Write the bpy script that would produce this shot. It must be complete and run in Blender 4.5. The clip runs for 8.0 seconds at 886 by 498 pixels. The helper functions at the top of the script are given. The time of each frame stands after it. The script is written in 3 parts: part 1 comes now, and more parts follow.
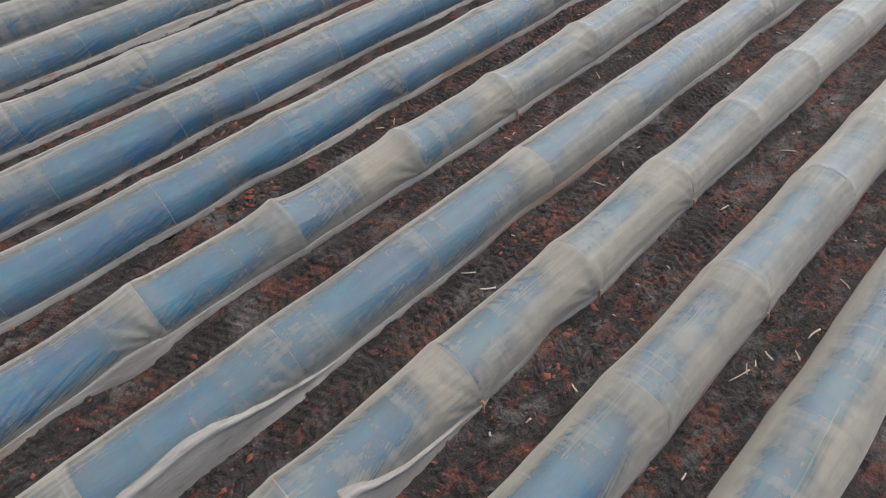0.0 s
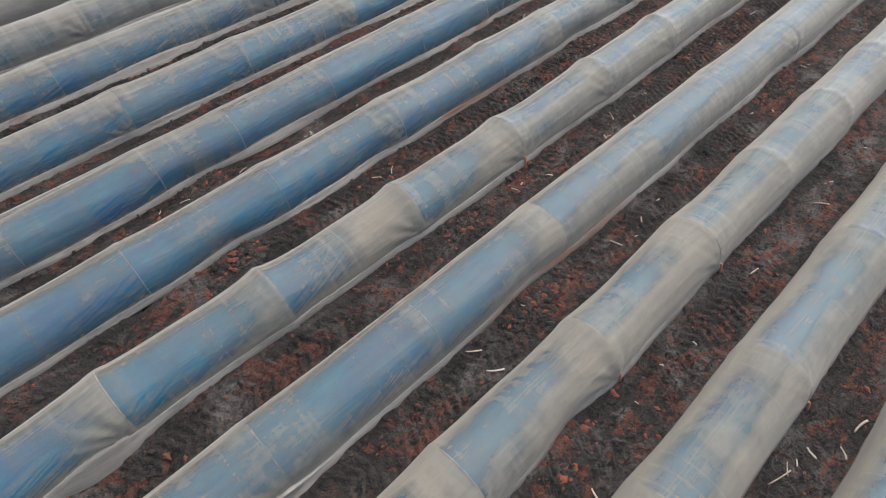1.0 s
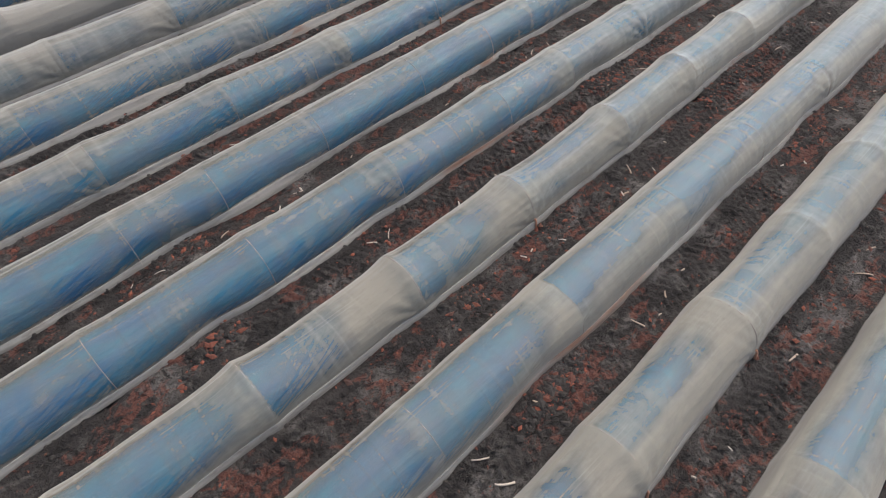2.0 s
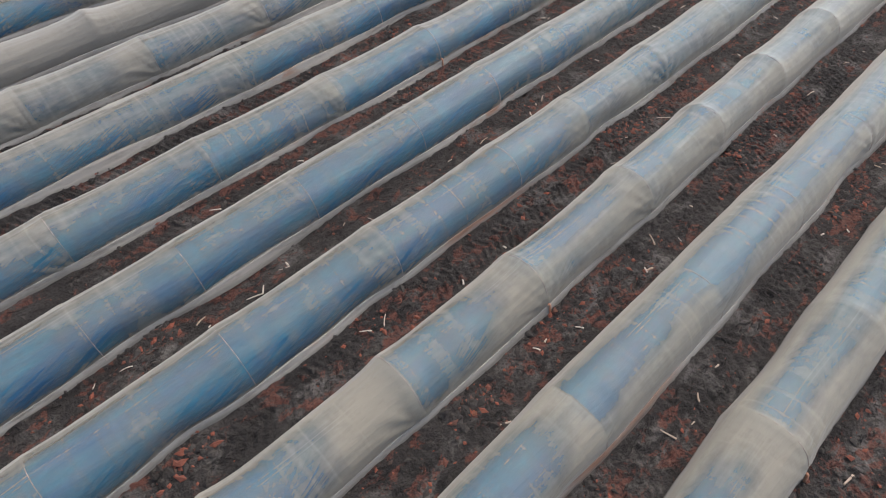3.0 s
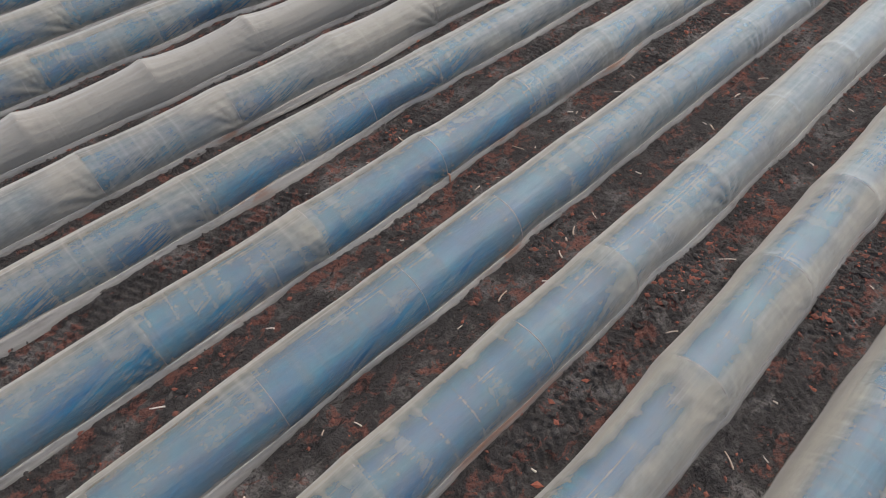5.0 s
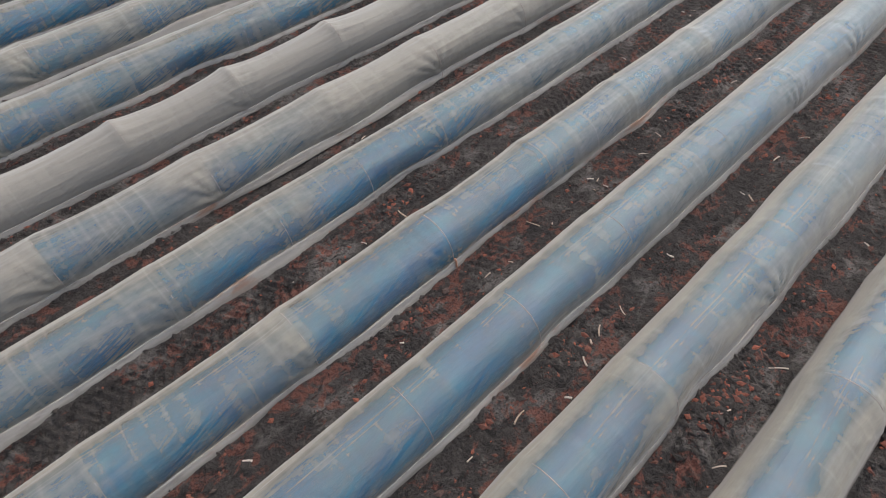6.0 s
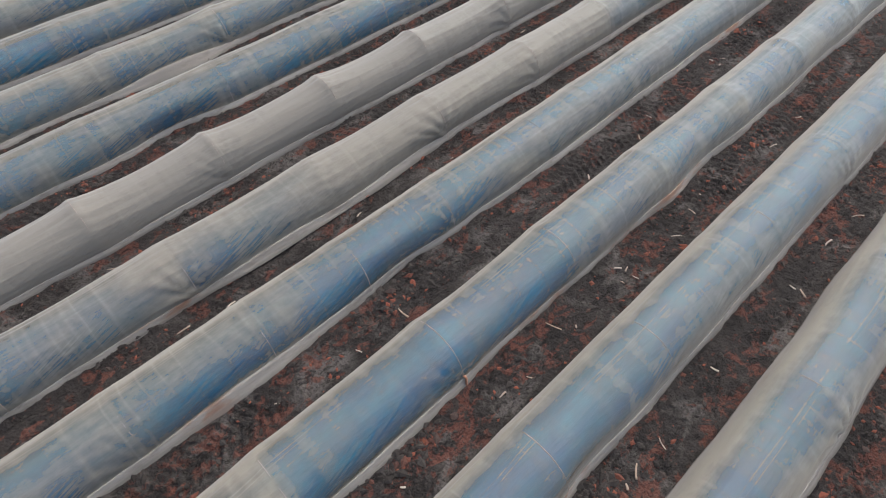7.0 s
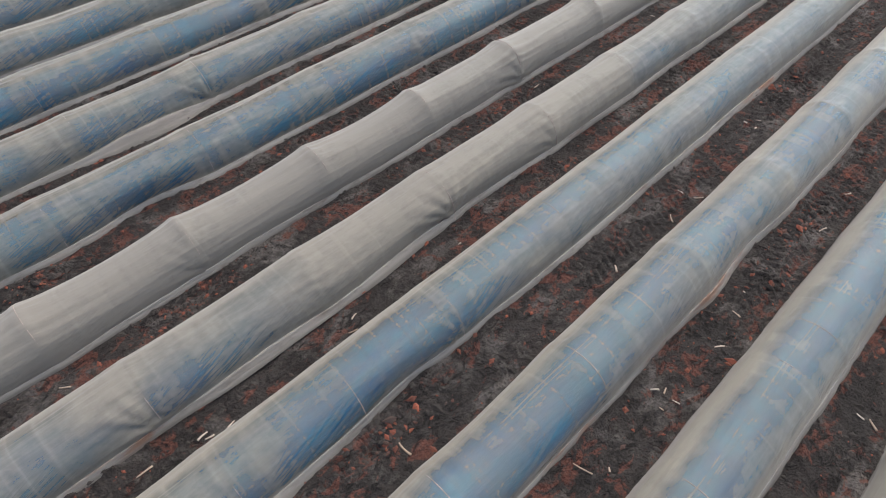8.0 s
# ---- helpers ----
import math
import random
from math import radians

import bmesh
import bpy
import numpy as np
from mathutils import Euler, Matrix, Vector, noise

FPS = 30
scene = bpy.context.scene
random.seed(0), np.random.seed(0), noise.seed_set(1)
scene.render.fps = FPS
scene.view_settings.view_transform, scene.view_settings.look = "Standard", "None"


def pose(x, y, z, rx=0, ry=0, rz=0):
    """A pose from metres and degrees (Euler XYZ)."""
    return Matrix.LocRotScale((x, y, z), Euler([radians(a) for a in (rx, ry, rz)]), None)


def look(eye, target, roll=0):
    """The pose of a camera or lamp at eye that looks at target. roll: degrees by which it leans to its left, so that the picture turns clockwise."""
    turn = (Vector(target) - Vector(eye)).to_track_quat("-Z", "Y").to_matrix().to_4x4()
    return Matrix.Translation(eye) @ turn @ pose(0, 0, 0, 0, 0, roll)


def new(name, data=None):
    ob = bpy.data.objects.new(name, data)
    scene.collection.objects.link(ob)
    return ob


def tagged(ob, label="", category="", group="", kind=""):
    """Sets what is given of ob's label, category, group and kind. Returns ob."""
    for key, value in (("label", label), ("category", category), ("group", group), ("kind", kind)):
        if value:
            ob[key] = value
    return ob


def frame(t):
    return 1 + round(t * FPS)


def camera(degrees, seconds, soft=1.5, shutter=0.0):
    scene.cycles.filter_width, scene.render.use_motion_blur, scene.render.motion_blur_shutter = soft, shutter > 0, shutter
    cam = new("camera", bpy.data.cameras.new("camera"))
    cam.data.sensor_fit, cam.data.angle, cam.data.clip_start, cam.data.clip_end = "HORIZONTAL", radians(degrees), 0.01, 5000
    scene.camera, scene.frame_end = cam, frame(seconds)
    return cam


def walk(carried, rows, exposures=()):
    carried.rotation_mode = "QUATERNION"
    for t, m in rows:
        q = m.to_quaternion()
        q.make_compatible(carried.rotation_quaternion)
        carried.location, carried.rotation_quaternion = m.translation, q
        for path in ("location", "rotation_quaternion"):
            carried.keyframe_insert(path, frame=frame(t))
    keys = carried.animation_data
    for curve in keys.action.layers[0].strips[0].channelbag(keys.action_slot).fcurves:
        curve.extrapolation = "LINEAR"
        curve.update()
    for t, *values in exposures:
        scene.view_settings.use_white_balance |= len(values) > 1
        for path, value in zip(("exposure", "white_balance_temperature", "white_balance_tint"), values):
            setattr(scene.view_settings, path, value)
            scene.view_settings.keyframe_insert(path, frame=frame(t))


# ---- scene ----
cam = camera(74, 8.0, soft=1.1)
# seconds, eye x y z in metres, then pitch from straight down, roll and yaw in degrees
PATH = [
    (0.0, -0.842, -0.635, 6.737, 39.12, -0.26, -44.03),
    (0.5, -0.440, -0.180, 6.724, 39.11, -0.28, -44.10),
    (1.0, 0.019, 0.317, 6.717, 39.10, -0.27, -44.12),
    (1.5, 0.483, 0.806, 6.713, 39.10, -0.23, -44.10),
    (2.0, 0.987, 1.328, 6.710, 39.11, -0.15, -44.05),
    (2.5, 1.508, 1.865, 6.707, 39.12, -0.05, -43.99),
    (3.0, 2.052, 2.427, 6.701, 39.14, 0.06, -43.92),
    (3.5, 2.583, 2.979, 6.693, 39.16, 0.19, -43.86),
    (4.0, 3.172, 3.598, 6.681, 39.19, 0.32, -43.80),
    (4.5, 3.721, 4.185, 6.666, 39.23, 0.44, -43.75),
    (5.0, 4.299, 4.813, 6.647, 39.29, 0.56, -43.72),
    (5.5, 4.876, 5.453, 6.625, 39.37, 0.65, -43.71),
    (6.0, 5.460, 6.115, 6.602, 39.47, 0.70, -43.71),
    (6.5, 6.015, 6.757, 6.580, 39.60, 0.71, -43.72),
    (7.0, 6.626, 7.479, 6.558, 39.78, 0.66, -43.73),
    (7.5, 7.188, 8.156, 6.542, 39.99, 0.55, -43.75),
    (8.0, 7.772, 8.874, 6.532, 40.26, 0.35, -43.74),
]
walk(cam, [(t, pose(x, y, z, rx, ry, rz)) for t, x, y, z, rx, ry, rz in PATH])

# ---------------------------------------------------------------- sky and sun
world = bpy.data.worlds.new("overcast_sky")
scene.world = world
world.use_nodes = True
wt = world.node_tree
wt.nodes.clear()
sky = wt.nodes.new("ShaderNodeTexSky")
sky.sky_type = "NISHITA"
sky.sun_disc = False
sky.sun_elevation = radians(56)
sky.sun_rotation = radians(78)
sky.air_density = 1.0
sky.dust_density = 5.0
sky.ozone_density = 0.6
bg = wt.nodes.new("ShaderNodeBackground")
bg.inputs["Strength"].default_value = 0.218
wo = wt.nodes.new("ShaderNodeOutputWorld")
wt.links.new(sky.outputs[0], bg.inputs["Color"])
wt.links.new(bg.outputs[0], wo.inputs["Surface"])

sun_data = bpy.data.lights.new("sun", "SUN")
sun_data.energy = 0.72
sun_data.angle = radians(70)
sun_data.color = (1.0, 0.965, 0.90)
sun = new("sun", sun_data)
sun.matrix_world = look((7, 1.5, 20), (0, 0, 0))


# ---------------------------------------------------------------- materials
class Mat:
    """A node material under construction."""

    def __init__(self, name):
        self.m = bpy.data.materials.new(name)
        self.m.use_nodes = True
        self.t = self.m.node_tree
        self.t.nodes.clear()
        self.out = self.t.nodes.new("ShaderNodeOutputMaterial")

    def node(self, kind, **values):
        n = self.t.nodes.new(kind)
        for key, value in values.items():
            if key in n.inputs:
                self.put(n.inputs[key], value)
        return n

    def put(self, socket, value):
        if isinstance(value, bpy.types.NodeSocket):
            self.t.links.new(value, socket)
        elif isinstance(value, tuple) and len(value) == 3 and socket.type == "RGBA":
            socket.default_value = (*value, 1)
        else:
            socket.default_value = value

    def place(self, sx=1.0, sy=1.0, sz=1.0):
        g = self.node("ShaderNodeNewGeometry")
        v = self.node("ShaderNodeVectorMath")
        v.operation = "MULTIPLY"
        self.put(v.inputs[0], g.outputs["Position"])
        v.inputs[1].default_value = (sx, sy, sz)
        return v.outputs[0]

    def noise(self, vec, scale, detail=4.0, rough=0.55, distort=0.0):
        n = self.node("ShaderNodeTexNoise", Vector=vec, Scale=scale, Detail=detail, Roughness=rough, Distortion=distort)
        return n.outputs["Fac"]

    def ramp(self, fac, *stops):
        n = self.node("ShaderNodeValToRGB", Fac=fac)
        e = n.color_ramp.elements
        while len(e) < len(stops):
            e.new(0.5)
        for el, (p, c) in zip(e, stops):
            el.position = p
            el.color = (c, c, c, 1) if not isinstance(c, tuple) else (*c, 1)
        return n.outputs["Color"]

    def math(self, op, a, b=0.0, clamp=False, c=0.0):
        n = self.node("ShaderNodeMath")
        n.inputs[2].default_value = c
        n.operation = op
        n.use_clamp = clamp
        self.put(n.inputs[0], a)
        self.put(n.inputs[1], b)
        return n.outputs[0]

    def mix(self, fac, a, b):
        n = self.node("ShaderNodeMix")
        n.data_type = "RGBA"
        self.put(n.inputs[0], fac)
        self.put(n.inputs[6], a)
        self.put(n.inputs[7], b)
        return n.outputs[2]

    def dot(self, a, b):
        n = self.node("ShaderNodeVectorMath")
        n.operation = "DOT_PRODUCT"
        self.put(n.inputs[0], a)
        n.inputs[1].default_value = b
        return n.outputs["Value"]

    def attr(self, name):
        n = self.node("ShaderNodeAttribute")
        n.attribute_name = name
        return n.outputs["Fac"]

    def random(self):
        return self.node("ShaderNodeObjectInfo").outputs["Random"]

    def bump(self, height, strength, distance):
        return self.node("ShaderNodeBump", Height=height, Strength=strength, Distance=distance).outputs[0]

    def shader_mix(self, fac, a, b):
        n = self.node("ShaderNodeMixShader")
        self.put(n.inputs[0], fac)
        self.put(n.inputs[1], a)
        self.put(n.inputs[2], b)
        return n.outputs[0]

    def done(self, shader):
        self.put(self.out.inputs["Surface"], shader)
        return self.m

    def principled(self, color, rough, normal=None, **more):
        n = self.node("ShaderNodeBsdfPrincipled", **{"Base Color": color, "Roughness": rough})
        for key, value in more.items():
            self.put(n.inputs[key.replace("_", " ")], value)
        if normal is not None:
            self.put(n.inputs["Normal"], normal)
        return self.done(n.outputs[0])


def film_material():
    """Thin polythene, clear where dry; milky from condensation and dust, and from reflections painted as haze."""
    m = Mat("hazy_polythene")
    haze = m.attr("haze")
    blot = m.noise(m.place(1.0, 1.6, 1.6), 1.7, 2, 0.5, 0.3)
    small = m.noise(m.place(1.0, 1.8, 1.8), 5.0, 1, 0.45, 0.2)
    streak = m.noise(m.place(0.40, 9, 9), 2.4, 2, 0.5)
    band = m.noise(m.place(4.2, 0.35, 0.35), 1.0, 3, 0.6)
    own = m.math("MULTIPLY", m.random(), 60.0)
    across = m.math("ADD", own, m.math("MULTIPLY", m.dot(m.place(), (1.0, 0.0, 0.0)), 2.3))
    across = m.math("ADD", across, m.math("MULTIPLY", m.noise(m.place(0.8, 1.0, 1.0), 1.1, 1), 0.30))
    crease = m.noise(m.node("ShaderNodeCombineXYZ", X=across).outputs[0], 1.0, 1, 0.4)
    crease = m.ramp(crease, (0.46, 0.0), (0.5, 1.0), (0.53, 0.0))
    crease = m.math("MULTIPLY", crease, m.ramp(m.noise(m.place(1.0, 1.2, 1.2), 0.9, 1, 0.5), (0.34, 0.15), (0.60, 1.0)))
    # two thin pale lines, painted fold glints, that run along the crown, wandering a little
    drift = m.math("MULTIPLY", m.dot(m.place(), (1.0, 0.0, 0.0)), 0.25)
    sway = m.noise(m.node("ShaderNodeCombineXYZ", X=drift, Y=own).outputs[0], 1.0, 2, 0.5)
    crown = m.math("ADD", m.attr("around"), m.math("MULTIPLY", m.math("SUBTRACT", sway, 0.5), 0.55))
    crown = m.math("SUBTRACT", crown, m.math("ADD", m.math("MULTIPLY", m.random(), 0.35), 1.22))
    first = m.ramp(m.math("ABSOLUTE", crown), (0.0, 1.0), (0.022, 0.0))
    second = m.ramp(m.math("ABSOLUTE", m.math("SUBTRACT", crown, 0.09)), (0.0, 0.7), (0.018, 0.0))
    seen = m.ramp(m.noise(m.place(0.5, 0.1, 0.1), 1.0, 2, 0.5), (0.40, 0.0), (0.52, 1.0))
    crown_glint = m.math("MULTIPLY", m.math("MAXIMUM", first, second), seen)
    lines = m.math("ADD", own, m.math("MULTIPLY", m.attr("around"), 26.0))
    lines = m.math("ADD", lines, m.math("MULTIPLY", m.dot(m.place(), (1.0, 0.0, 0.0)), 0.5))
    lines = m.noise(m.node("ShaderNodeCombineXYZ", X=lines, Y=m.math("MULTIPLY", drift, 3.0)).outputs[0], 1.0, 2, 0.6)
    specks = m.noise(m.place(), 70, 2, 0.5)

    def add(h, fac, amount):
        return m.math("ADD", h, m.math("MULTIPLY", m.math("SUBTRACT", fac, 0.5), amount))

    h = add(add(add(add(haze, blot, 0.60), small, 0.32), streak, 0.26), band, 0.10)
    h = add(h, lines, 0.07)
    # slanting folds low on the sides, in patches, drawn darker by thinning the haze
    g = m.node("ShaderNodeNewGeometry").outputs["Position"]
    slant = m.math("MULTIPLY", m.dot(g, (-0.30, 0.25, 1.0)), 16.0)
    along = m.math("MULTIPLY", m.dot(g, (1.0, 0.0, 0.0)), 0.5)
    cv = m.node("ShaderNodeCombineXYZ", X=slant, Y=along).outputs[0]
    folds = m.ramp(m.noise(cv, 2.2, 2, 0.5), (0.50, 0.0), (0.57, 1.0))
    low = m.ramp(m.dot(g, (0.0, 0.0, 1.0)), (0.04, 0.0), (0.10, 1.0), (0.34, 1.0), (0.50, 0.0))
    patch = m.ramp(m.noise(m.place(0.55, 0.55, 0.1), 1.3, 2, 0.5), (0.42, 0.0), (0.54, 1.0))
    folds = m.math("MULTIPLY", m.math("MULTIPLY", folds, low), m.math("MULTIPLY", patch, m.ramp(haze, (0.25, 1.0), (0.55, 0.15))))
    h = m.math("SUBTRACT", h, m.math("MULTIPLY", folds, 0.25))
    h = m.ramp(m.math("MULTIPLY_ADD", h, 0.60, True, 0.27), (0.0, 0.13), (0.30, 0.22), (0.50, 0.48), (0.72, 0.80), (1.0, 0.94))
    # ribs across, painted glints and streaks along, and specks show on clear film as well
    ribs = m.ramp(band, (0.50, 0.0), (0.66, 1.0))
    fine_lines = m.ramp(lines, (0.48, 0.0), (0.70, 1.0))
    for fac, amount in ((crease, 0.15), (ribs, 0.06), (crown_glint, 0.20), (fine_lines, 0.035)):
        h = m.math("ADD", h, m.math("MULTIPLY", fac, amount), True)
    mottle = m.noise(m.place(1.0, 1.9, 1.9), 8.0, 4, 0.6, 0.4)
    h = m.math("ADD", h, m.math("MULTIPLY", m.math("SUBTRACT", mottle, 0.46), 0.34), True)
    h = m.math("ADD", h, m.math("MULTIPLY", m.math("SUBTRACT", specks, 0.5), 0.08), True)
    # gathered folds: milkier on their ridges, clearer in their troughs
    h = m.math("ADD", h, m.math("MULTIPLY", m.attr("crinkle"), 0.15), True)
    h = m.math("SUBTRACT", h, m.math("MULTIPLY", folds, 0.26), True)
    h = m.math("MINIMUM", h, 0.94)
    wr = m.noise(m.place(0.40, 6, 6), 3.6, 2, 0.5)
    fine = m.noise(m.place(1.5, 8, 8), 6.0, 2, 0.5)
    tall = m.math("ADD", wr, m.math("MULTIPLY", fine, 0.35))
    tall = m.math("ADD", tall, m.math("MULTIPLY", crease, 0.17))
    tall = m.math("SUBTRACT", tall, m.math("MULTIPLY", folds, 0.35))
    n = m.bump(tall, 0.35, 0.025)
    milk = m.mix(m.noise(m.place(), 1.1, 3), (0.458, 0.420, 0.342), (0.408, 0.374, 0.306))
    milk = m.mix(m.attr("soiled"), milk, (0.385, 0.365, 0.325))
    dif = m.node("ShaderNodeBsdfDiffuse", Color=milk, Normal=n).outputs[0]
    tra = m.node("ShaderNodeBsdfTranslucent", Color=milk, Normal=n).outputs[0]
    cloudy = m.shader_mix(0.35, dif, tra)
    clear = m.node("ShaderNodeBsdfTransparent", Color=(0.93, 0.95, 0.96)).outputs[0]
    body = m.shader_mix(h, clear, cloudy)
    lw = m.node("ShaderNodeLayerWeight", Blend=0.5, Normal=m.bump(tall, 0.12, 0.02)).outputs["Facing"]
    gloss_amount = m.ramp(lw, (0.0, 0.01), (0.20, 0.03), (0.50, 0.20), (0.82, 0.76))
    gl = m.node("ShaderNodeBsdfGlossy", Color=(0.605, 0.577, 0.515), Roughness=0.95, Normal=n).outputs[0]
    # bluish tint puts the sky's colour into the reflection
    sheen = m.node("ShaderNodeBsdfGlossy", Color=(0.62, 0.76, 0.84), Roughness=0.34, Normal=n).outputs[0]
    return m.done(m.shader_mix(gloss_amount, body, m.shader_mix(0.20, gl, sheen)))


def skirt_material():
    """The edge of the same film lying along the furrow: pale, creased, dusty, with shade painted on its side towards
    the soil.
    """
    m = Mat("dusty_polythene")
    dirt = m.noise(m.place(1, 3, 3), 3.0, 5, 0.65)
    c = m.mix(m.ramp(dirt, (0.50, 0.0), (0.74, 1.0)), (0.35, 0.338, 0.305), (0.20, 0.182, 0.158))
    rust = m.ramp(m.noise(m.place(0.35, 0.5, 0.5), 1.1, 2, 0.5), (0.60, 0.0), (0.68, 0.7))
    c = m.mix(m.math("MULTIPLY", rust, m.ramp(dirt, (0.40, 0.0), (0.55, 1.0))), c, (0.30, 0.14, 0.075))
    c = m.mix(m.math("MULTIPLY", m.attr("rust"), 0.75), c, (0.27, 0.125, 0.070))
    # greys the loose flaps and paints shade on the hem's lower side
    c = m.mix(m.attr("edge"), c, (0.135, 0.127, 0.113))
    n = m.bump(m.noise(m.place(0.6, 8, 8), 6.0, 4), 0.6, 0.02)
    return m.principled(c, 0.45, n)


def mulch_material():
    """Smooth blue-grey mulch film stretched over the planted bed, with damp blots."""
    m = Mat("blue_mulch_film")
    blot = m.noise(m.place(1.0, 2.5, 2.5), 2.0, 5, 0.6)
    c = m.mix(m.ramp(blot, (0.3, 0.0), (0.7, 1.0)), (0.018, 0.124, 0.226), (0.030, 0.205, 0.306))
    tone = m.ramp(m.noise(m.place(0.5, 2.0, 2.0), 1.5, 3, 0.55), (0.45, 0.0), (0.62, 1.0))
    c = m.mix(m.math("MULTIPLY", tone, 0.50), c, (0.038, 0.112, 0.258))
    band = m.noise(m.place(4.0, 0.3, 0.3), 1.2, 3)
    c = m.mix(m.math("MULTIPLY", m.ramp(band, (0.55, 0.0), (0.75, 1.0)), 0.35), c, (0.16, 0.22, 0.27))
    n = m.bump(m.noise(m.place(0.6, 5, 5), 4.0, 4), 0.4, 0.03)
    return m.principled(c, 0.38, n)


def soil_material():
    """Dark damp loam with brick-red crumbs, pale dusty patches and pits whose shade is painted in."""
    m = Mat("dark_red_loam")
    big = m.noise(m.place(0.7, 1.4, 1), 1.6, 4, 0.6)
    red = m.noise(m.place(1.0, 1.3, 1), 4.2, 5, 0.66, 0.6)
    dust = m.noise(m.place(0.7, 1.1, 1), 1.7, 5, 0.62, 0.5)
    grain = m.noise(m.place(), 30, 3, 0.6)
    shaded_pit = m.noise(m.place(0.8, 1.2, 1), 6, 5, 0.68, 0.9)
    base = m.mix(m.ramp(big, (0.3, 0.0), (0.7, 1.0)), (0.019, 0.0170, 0.0158), (0.045, 0.0405, 0.038))
    base = m.mix(m.math("MULTIPLY", m.ramp(dust, (0.51, 0.0), (0.66, 1.0)), 0.80), base, (0.150, 0.140, 0.130))
    redness = m.math("ADD", red, m.math("MULTIPLY", m.math("SUBTRACT", m.noise(m.place(0.6, 1.0, 1), 1.3, 3), 0.5), 0.60))
    base = m.mix(m.math("MULTIPLY", m.ramp(redness, (0.535, 0.0), (0.61, 1.0)), 0.75), base, (0.145, 0.050, 0.034))
    base = m.mix(m.ramp(grain, (0.50, 0.0), (0.66, 0.65)), base, (0.020, 0.017, 0.015))
    # shade of the small pits painted near black, where the bump sinks
    base = m.mix(m.ramp(shaded_pit, (0.56, 0.0), (0.64, 0.85)), base, (0.012, 0.0100, 0.009))
    h = m.math("ADD", m.noise(m.place(), 9, 5, 0.62), m.math("MULTIPLY", grain, 0.42))
    h = m.math("SUBTRACT", h, m.math("MULTIPLY", m.ramp(shaded_pit, (0.53, 0.0), (0.64, 1.0)), 0.5))
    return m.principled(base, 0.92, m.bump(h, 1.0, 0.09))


def clod_material():
    m = Mat("red_clod")
    r = m.random()
    c = m.ramp(r, (0.0, (0.060, 0.048, 0.042)), (0.35, (0.11, 0.058, 0.044)), (0.7, (0.19, 0.072, 0.046)), (1.0, (0.29, 0.098, 0.055)))
    c = m.mix(m.ramp(m.noise(m.place(), 30, 5, 0.7), (0.45, 0.0), (0.75, 0.8)), c, (0.06, 0.035, 0.028))
    return m.principled(c, 0.92, m.bump(m.noise(m.place(), 50, 5, 0.7), 0.8, 0.02))


def crumb_material():
    m = Mat("soil_crumb")
    r = m.node("ShaderNodeNewGeometry").outputs["Random Per Island"]
    c = m.ramp(r, (0.0, (0.022, 0.019, 0.017)), (0.78, (0.056, 0.050, 0.046)), (0.86, (0.14, 0.052, 0.036)), (1.0, (0.26, 0.082, 0.050)))
    return m.principled(c, 0.92, m.bump(m.noise(m.place(), 70, 4, 0.7), 0.7, 0.015))


def stalk_material():
    m = Mat("bleached_stalk")
    r = m.random()
    c = m.mix(r, (0.66, 0.61, 0.54), (0.42, 0.33, 0.25))
    c = m.mix(m.math("MULTIPLY", m.noise(m.place(), 40, 4), 0.5), c, (0.25, 0.17, 0.12))
    return m.principled(c, 0.7, m.bump(m.noise(m.place(), 90, 3), 0.5, 0.005))


def hoop_material():
    m = Mat("pale_orange_rod")
    c = m.mix(m.noise(m.place(), 12, 4), (0.47, 0.39, 0.34), (0.41, 0.33, 0.28))
    return m.principled(c, 0.5)


def foot_material():
    m = Mat("orange_rod_end")
    c = m.mix(m.noise(m.place(), 25, 4), (0.56, 0.27, 0.16), (0.45, 0.24, 0.16))
    return m.principled(c, 0.6)


FILM, SKIRT, MULCH, SOIL = film_material(), skirt_material(), mulch_material(), soil_material()
CLOD, CRUMB, STALK, HOOP, FOOT = clod_material(), crumb_material(), stalk_material(), hoop_material(), foot_material()


# ---------------------------------------------------------------- helpers for shapes
def lattice(ix, iy, seed):
    """A repeatable random number from 0 to 1 at every lattice point."""
    h = (ix.astype(np.int64) * 374761393 + iy.astype(np.int64) * 668265263 + seed * 1442695041) & 0xFFFFFFFF
    h = ((h ^ (h >> 13)) * 1274126177) & 0xFFFFFFFF
    return ((h ^ (h >> 16)) & 0xFFFFFF) / float(0xFFFFFF)


def wave(x, y, seed=0, octaves=3):
    """Smooth value noise from about -1 to 1, on arrays."""
    x, y = np.broadcast_arrays(np.asarray(x, float), np.asarray(y, float))
    total, amp, norm = np.zeros(x.shape), 1.0, 0.0
    for o in range(octaves):
        fx, fy = x * 2 ** o, y * 2 ** o
        ix, iy = np.floor(fx), np.floor(fy)
        u, v = fx - ix, fy - iy
        u, v = u * u * (3 - 2 * u), v * v * (3 - 2 * v)
        s = seed * 31 + o * 7
        a, b = lattice(ix, iy, s), lattice(ix + 1, iy, s)
        c, d = lattice(ix, iy + 1, s), lattice(ix + 1, iy + 1, s)
        total += amp * ((a * (1 - u) + b * u) * (1 - v) + (c * (1 - u) + d * u) * v)
        norm += amp
        amp *= 0.5
    return total / norm * 2 - 1


